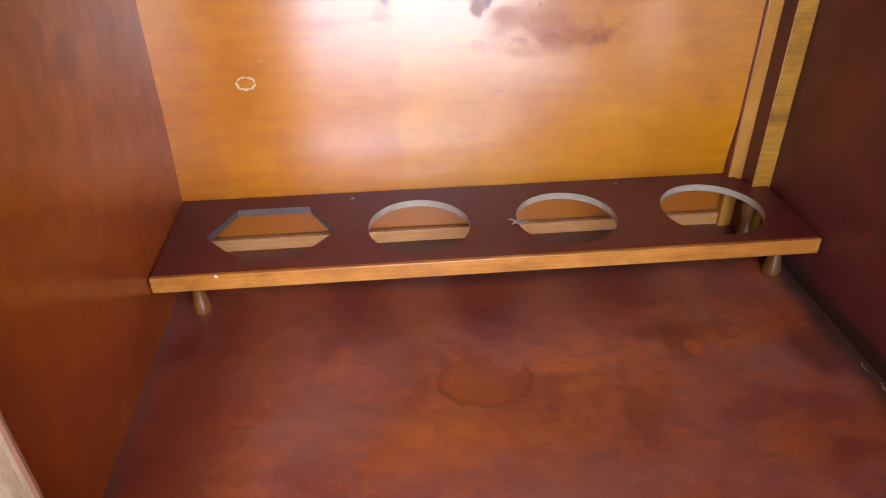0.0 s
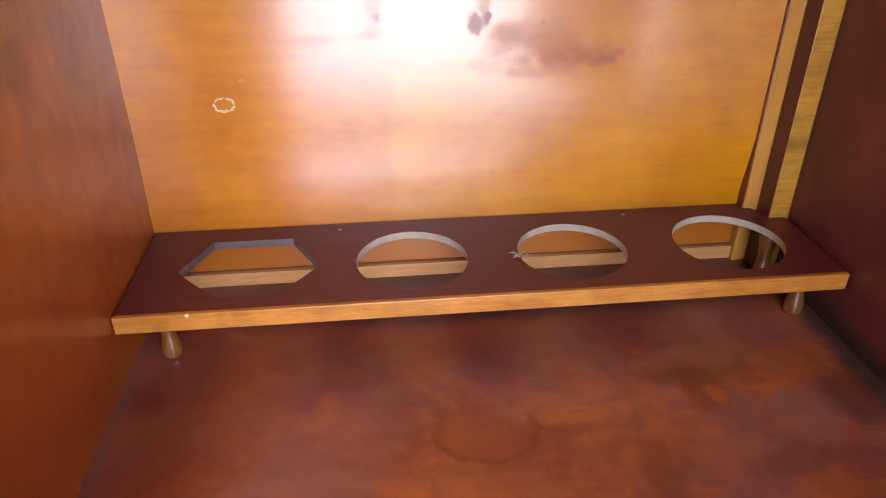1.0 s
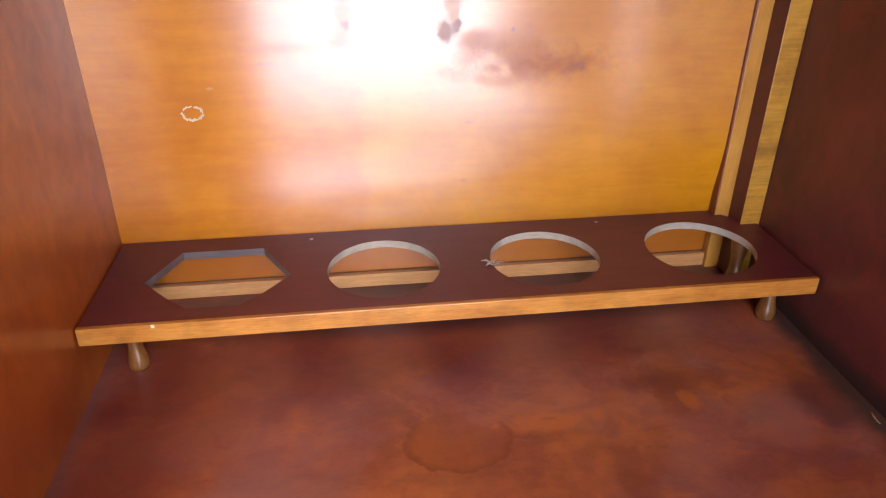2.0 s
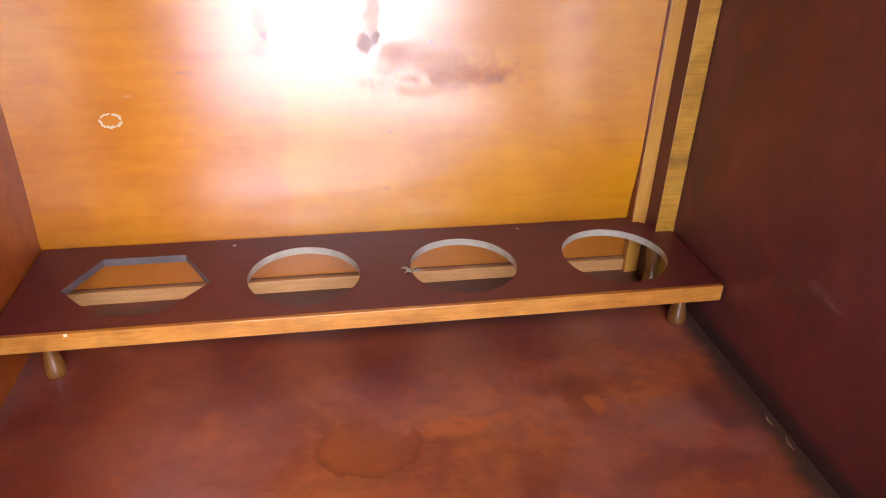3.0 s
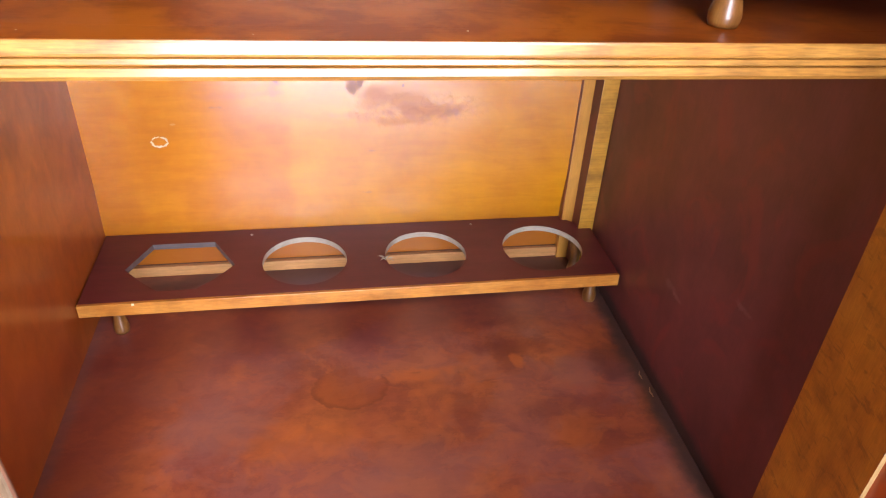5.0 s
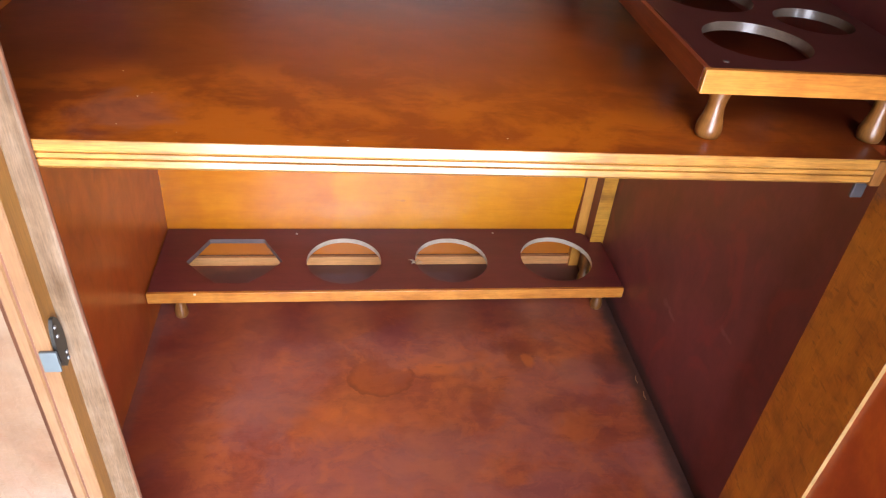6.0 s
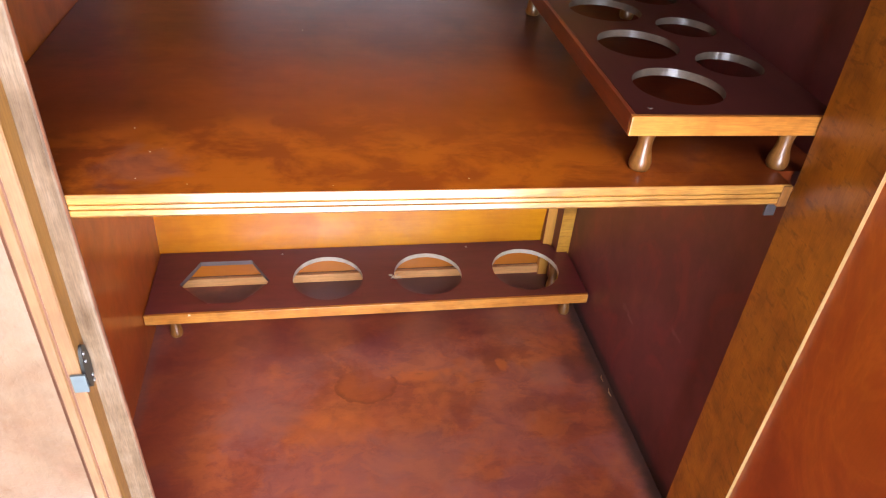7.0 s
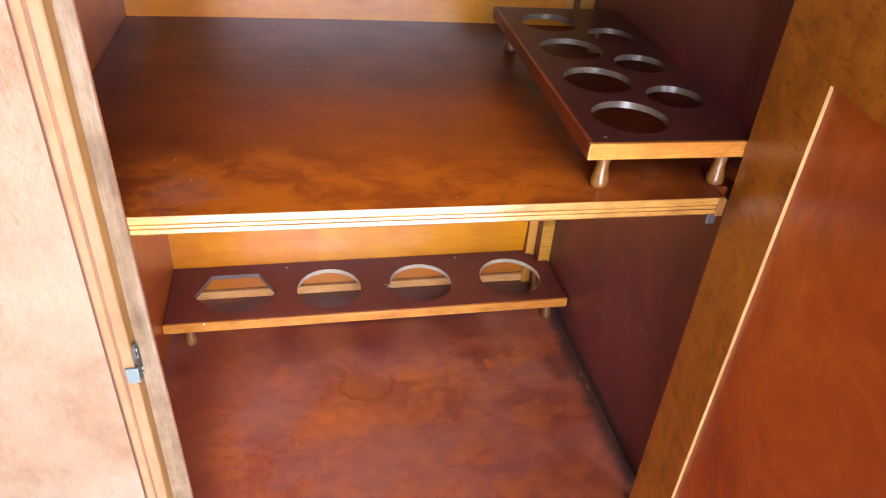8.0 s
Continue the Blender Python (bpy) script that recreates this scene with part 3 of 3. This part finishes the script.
reed = [(0.0038, zt - 0.0016), (0.0015, zt - 0.0016), (0.0015, zt - 0.0001), (0.0009, zt - 0.0002), (0.0004, zt - 0.0012), (0.0, zt - 0.0055), (0.0008, zt - 0.0068), (0.0032, zt - 0.0072), (0.0010, zt - 0.0078), (0.0004, zt - 0.0098),
        (0.0012, zt - 0.0106), (0.0034, zt - 0.0112), (0.0012, zt - 0.0117), (0.0006, zt - 0.0150), (0.0030, zt - 0.0175), (0.0038, zt - 0.0175)]
part("edge_moulding", extruded(reed, "x", 0.003, 0.5615), reed_wood, shelf, "pale reeded moulding")
part("front_core", box(0.003, 0.5610, 0.0040, 0.0199, SHELF - 0.0173, SHELF - 0.0016), shelf_wood, shelf)
part("front_board", box(0.003, 0.5610, 0.0016, 0.0199, SHELF - 0.0014, SHELF), shelf_wood, shelf)
# brownish cap added to give the moulding's end its grey-brown shading
part("end_shade_cap", box(0.5552, 0.5622, -0.0006, 0.0036, SHELF - 0.0174, SHELF - 0.0005, 0.0005), foot_wood, shelf, "small brownish cap added for the moulding's shaded end")
shelf.matrix_basis = Matrix.Translation((0.32, 0, SHELF)) @ pose(0, 0, 0, 0, 0.6, 0) @ Matrix.Translation((-0.32, 0, -SHELF))
bm = box(0.5590, 0.5675, 0.0140, 0.0165, 0.409, SHELF - 0.0205, 0.0008)
part("shelf_bracket", bm, bracket_grey, cabinet, "small grey metal shelf bracket")


def door_grooved():
    """The closed door: flat front with two grooves by its rebated edge."""
    f, x1 = -0.021, 0.069
    o = [(FARX, -0.0006), (FARX, f), (0.0500, f), (0.0506, f + 0.0022), (0.0520, f + 0.0022), (0.0526, f - 0.0006), (0.0580, f - 0.0006), (0.0588, f + 0.0010), (0.0602, f + 0.0010),
         (0.0608, f), (x1 - 0.001, f), (x1, f + 0.001), (x1, -0.0006)]
    d = part("door", extruded(o, "z", LOW, HIGH - 0.022), [door_wood, groove_wood, step_wood, border_wood], cabinet, "closed door with pale figured veneer and a grooved border")
    for p in d.data.polygons:
        c = p.center
        if c.x > x1 - 0.0003:
            p.material_index = 2
        elif c.x > 0.0533 and abs(p.normal.z) < 0.5 and c.y < f + 0.0005:
            p.material_index = 3
        elif c.y > f + 0.0002 and 0.047 < c.x < 0.0605 and abs(p.normal.z) < 0.5:
            p.material_index = 1
    # the lip narrows towards the top, shaped to fit the camera's view
    lip = bmesh.new()
    rows = [[lip.verts.new((x, y, z)) for x, y in ((x1 - 0.0003, -0.0006), (x1 - 0.0003, -0.0040), (edge - 0.0022, -0.0040), (edge - 0.0008, -0.0035), (edge, -0.0022), (edge, -0.0006))]
            for z, edge in ((LOW, 0.0878), (0.05, 0.0872), (0.14, 0.0864), (0.25, 0.0850), (0.35, 0.0834), (0.45, 0.0822), (0.55, 0.0814), (HIGH - 0.022, 0.0808))]
    for a, b in zip(rows, rows[1:]):
        for i in range(6):
            lip.faces.new((a[i], a[(i + 1) % 6], b[(i + 1) % 6], b[i]))
    lip.faces.new(rows[0])
    lip.faces.new(rows[-1])
    lip = part("rebate_lip", lip, [lip_door_wood, groove_wood], d, "rough greyish worn edge strip")
    # right face darkened: its shade is put into the colour
    for p in lip.data.polygons:
        if p.normal.x > 0.6:
            p.material_index = 1
    ring = [(-0.0125 + 0.0066 * math.cos(a), 0.3215 + 0.0190 * math.sin(a)) for a in (2 * math.pi * i / 28 for i in range(28))]
    lock = part("lock_plate", extruded(ring, "x", x1, x1 + 0.0022), black_iron, d, "black oval iron lock plate")
    for z in (0.335, 0.328, 0.311, 0.306):
        part("screw", turned([(0.0013, 0.0), (0.0013, 0.0006), (0.0007, 0.001)], 0, 0, 0, 10), steel, lock).matrix_basis = pose(x1 + 0.0022, -0.0125 + (0.0025 if z < 0.32 else -0.002), z, 0, 90, 0)
    part("latch_leaf", box(0.0622, x1 + 0.0028, f - 0.0022, f - 0.0003, 0.307, 0.3225, 0.0004), zinc, d, "bluish zinc latch leaf")
    return d


door_grooved()


def door_open():
    """The open door, hung at the far right edge of the opening; built flat and then swung."""
    width, low, high, th = 0.486, LOW, HIGH - 0.022, 0.021
    step, stile = 0.0028, 0.0822
    d = part("door", box(0.005, width - 0.005, step, th, low + 0.005, high - 0.005), inner_panel_wood, cabinet, "open door with orange stiles and a recessed red panel")
    hs = part("stile", box(0.0, stile, 0.0, th + 0.001, low, high), [stile_wood, lit_step_wood], d)
    # step face towards the front: the light on it is put into a paler colour
    for p in hs.data.polygons:
        if p.normal.x > 0.9:
            p.material_index = 1
    part("stile", box(width - stile, width, 0.0, th + 0.001, low, high), stile_wood, d)
    part("rail", box(stile, width - stile, 0.0, th + 0.001, 0.5735, high - 0.0002), stile_wood, d)
    part("rail", box(stile, width - stile, 0.0, th + 0.001, low + 0.0002, 0.05), stile_wood, d)
    d.matrix_basis = Matrix(((-0.1633, 0.9866, 0, 0.570), (-0.9866, -0.1633, 0, 0.008), (0, 0, 1, 0), (0, 0, 0, 1)))
    return d


door_open()

FOOT = [(0.0092, 0.045), (0.0091, 0.040), (0.0086, 0.036), (0.0072, 0.030), (0.0061, 0.0250), (0.0060, 0.0200), (0.0068, 0.0150), (0.0082, 0.0100), (0.0090, 0.0062), (0.0088, 0.0025), (0.0078, 0.0)]


def foot(x, y, z, tall, parent, wide=1.0):
    part("foot", turned([(r * wide, h / 0.045 * tall) for r, h in FOOT], x, y, z), foot_wood, parent)


# ---- the bottle rack at the back of the lower compartment ----
def low_rack():
    top, th = 0.0600, 0.0070
    rack = tagged(new("bottle_rack"), "long low dark wooden bottle rack with four holes", "bottle rack", "bottle racks")
    polygon = [(0.0370, 0.405), (0.0600, 0.379), (0.0780, 0.362), (0.1190, 0.362), (0.1370, 0.379), (0.1570, 0.405), (0.1300, 0.4545), (0.0590, 0.4545)]
    outline = [(0.0015, 0.3465), (0.5985, 0.3465), (0.5985, 0.4455), (0.568, 0.4725), (0.568, 0.4790), (0.0015, 0.4790)]
    holes = [polygon, circle(0.2360, 0.4070, 0.0485), circle(0.3780, 0.4070, 0.0485), circle(0.5230, 0.4080, 0.0490)]
    b = part("board", board_with_holes(outline, holes, top, th), [rack_wood, raw_wood, worn_cut], rack, "dark red-brown board with pale cut holes")
    for p in b.data.polygons:
        if p.material_index == 1 and p.center.x < 0.17:
            p.material_index = 2
    part("edge_strip", box(0.0010, 0.5990, 0.3420, 0.3463, top - 0.0150, top + 0.0003, 0.0008), lip_wood, rack, "orange solid wood edging")
    for x, y in ((0.030, 0.3720), (0.5815, 0.3760), (0.0115, 0.4200), (0.5780, 0.4320)):
        foot(x, y, 0.0, top - th, rack, 0.95)
    for x, y in ((0.1720, 0.4665), (0.4450, 0.4680)):
        part("screw", turned([(0.0017, 0.0), (0.0017, 0.0004), (0.0010, 0.0007)], x, y, top, 14), steel, b)
    # frayed wood fibres torn from the rim of one hole
    rng = random.Random(4)
    for i in range(11):
        a = rng.uniform(-0.9, 0.9)
        p = Vector((0.331 + 0.002 * rng.uniform(-1, 1), 0.400 + 0.004 * rng.uniform(-1, 1), top + 0.0004))
        length = rng.uniform(0.004, 0.010)
        q = p + Vector((-length * math.cos(a), -length * math.sin(a), 0.003 * rng.random())) if i < 7 else p + Vector((length, 0.006 * a, 0.003 * rng.random()))
        part("splinter", tube([p, (p + q) / 2 + Vector((0, 0.001, 0.0014)), q], rng.uniform(0.0003, 0.0008), 6), raw_wood, b)
    part("paint_speck", box(0.0560, 0.0588, 0.3412, 0.3422, top - 0.0022, top + 0.0006, 0.0004), pale_chip, b)
    return rack


low_rack()


# ---- the bottle rack on the shelf ----
def shelf_rack():
    top, th, tall = 0.0475, 0.0060, 0.0415
    rack = tagged(new("bottle_rack"), "dark wooden bottle rack with two rows of holes, on the shelf", "bottle rack", "bottle racks")
    wide, long = 0.150, 0.376
    skew = 0.036                # the front edge is skewed to fit the camera's view
    outline = [(0.001, 0.002), (wide, 0.002 + skew * wide), (wide, long), (0.001, long)]
    holes = [circle(0.0505, y, 0.0335) for y in (0.0520, 0.1380, 0.2270, 0.3180)] + [circle(0.1120, y, 0.0265) for y in (0.0980, 0.1850, 0.2750)]
    part("board", board_with_holes(outline, holes, top, th), [shaded_rack_wood, dark_cut], rack, "dark red-brown board with greyish cut holes")
    strip = box(-0.003, wide, -0.002, 0.0018, top - 0.0140, top + 0.0002, 0.0007)
    for v in strip.verts:
        v.co.y += skew * v.co.x
    part("edge_strip", strip, lip_wood, rack, "orange solid wood edging")
    part("edge_strip", box(-0.003, 0.0008, 0.0019, long, top - 0.0140, top + 0.0002, 0.0007), red_edge_wood, rack, "red-brown solid wood edging")
    for x, y in ((0.0190, 0.0160), (0.1270, 0.0200), (0.0190, long - 0.018), (0.1270, long - 0.018)):
        foot(x, y, 0.0, tall, rack, 0.88)
    part("screw", turned([(0.0017, 0.0), (0.0017, 0.0003), (0.0010, 0.0005)], 0.014, 0.012, top, 14), dull_screw, rack)
    rack.matrix_basis = pose(0.4362, 0.0120, SHELF - 0.0010, 0, 0.6, -2.0)
    return rack


shelf_rack()

# ---- small marks ----
rng = random.Random(9)
mark = tagged(new("peeled_mark"), "pale chipped ring of varnish on the back panel", "scratch mark")
for a0, a1 in ((0.0, 1.35), (1.6, 2.8), (2.9, 4.3), (4.25, 5.0), (5.2, 6.2)):
    pts = [(0.0815 + 0.0085 * math.cos(a) + rng.uniform(-8, 8) * 1e-4, back_at(0.0815, 0.1785) - 0.0002, 0.1785 + 0.0060 * math.sin(a) + rng.uniform(-8, 8) * 1e-4) for a in np.linspace(a0, a1, 9)]
    part("chip", tube(pts, 0.0006 + 0.0009 * rng.random(), 6), pale_chip, mark)
chips = tagged(new("floor_chip"), "pale chipped veneer along the floor edge", "scratch mark")
for x, y, l in ((0.5945, 0.238, 0.012), (0.5960, 0.212, 0.014)):
    part("chip", tube([(x, y - l / 2, 0.0002), (x - 0.001, y, 0.0008), (x + 0.0015, y + l / 2, 0.0002)], 0.0009, 6), tan_chip, chips)

crumbs = bmesh.new()
for x, y in ((0.118, 0.020), (0.150, 0.012), (0.121, 0.055), (0.128, 0.060), (0.22, 0.30), (0.24, 0.008), (0.33, 0.015), (0.105, 0.09)):
    r = 0.0002 + 0.00022 * rng.random()
    bmesh.ops.create_icosphere(crumbs, subdivisions=1, radius=r, matrix=Matrix.Translation((x, y, SHELF + (0.32 - x) * 0.0105 + r * 0.4)) @ Matrix.Diagonal((1.4, 1.0, 0.6, 1)))
tagged(part("dust_crumbs", crumbs, pale_chip), "tiny pale crumbs of dust on the shelf", "dust", kind="stuff")
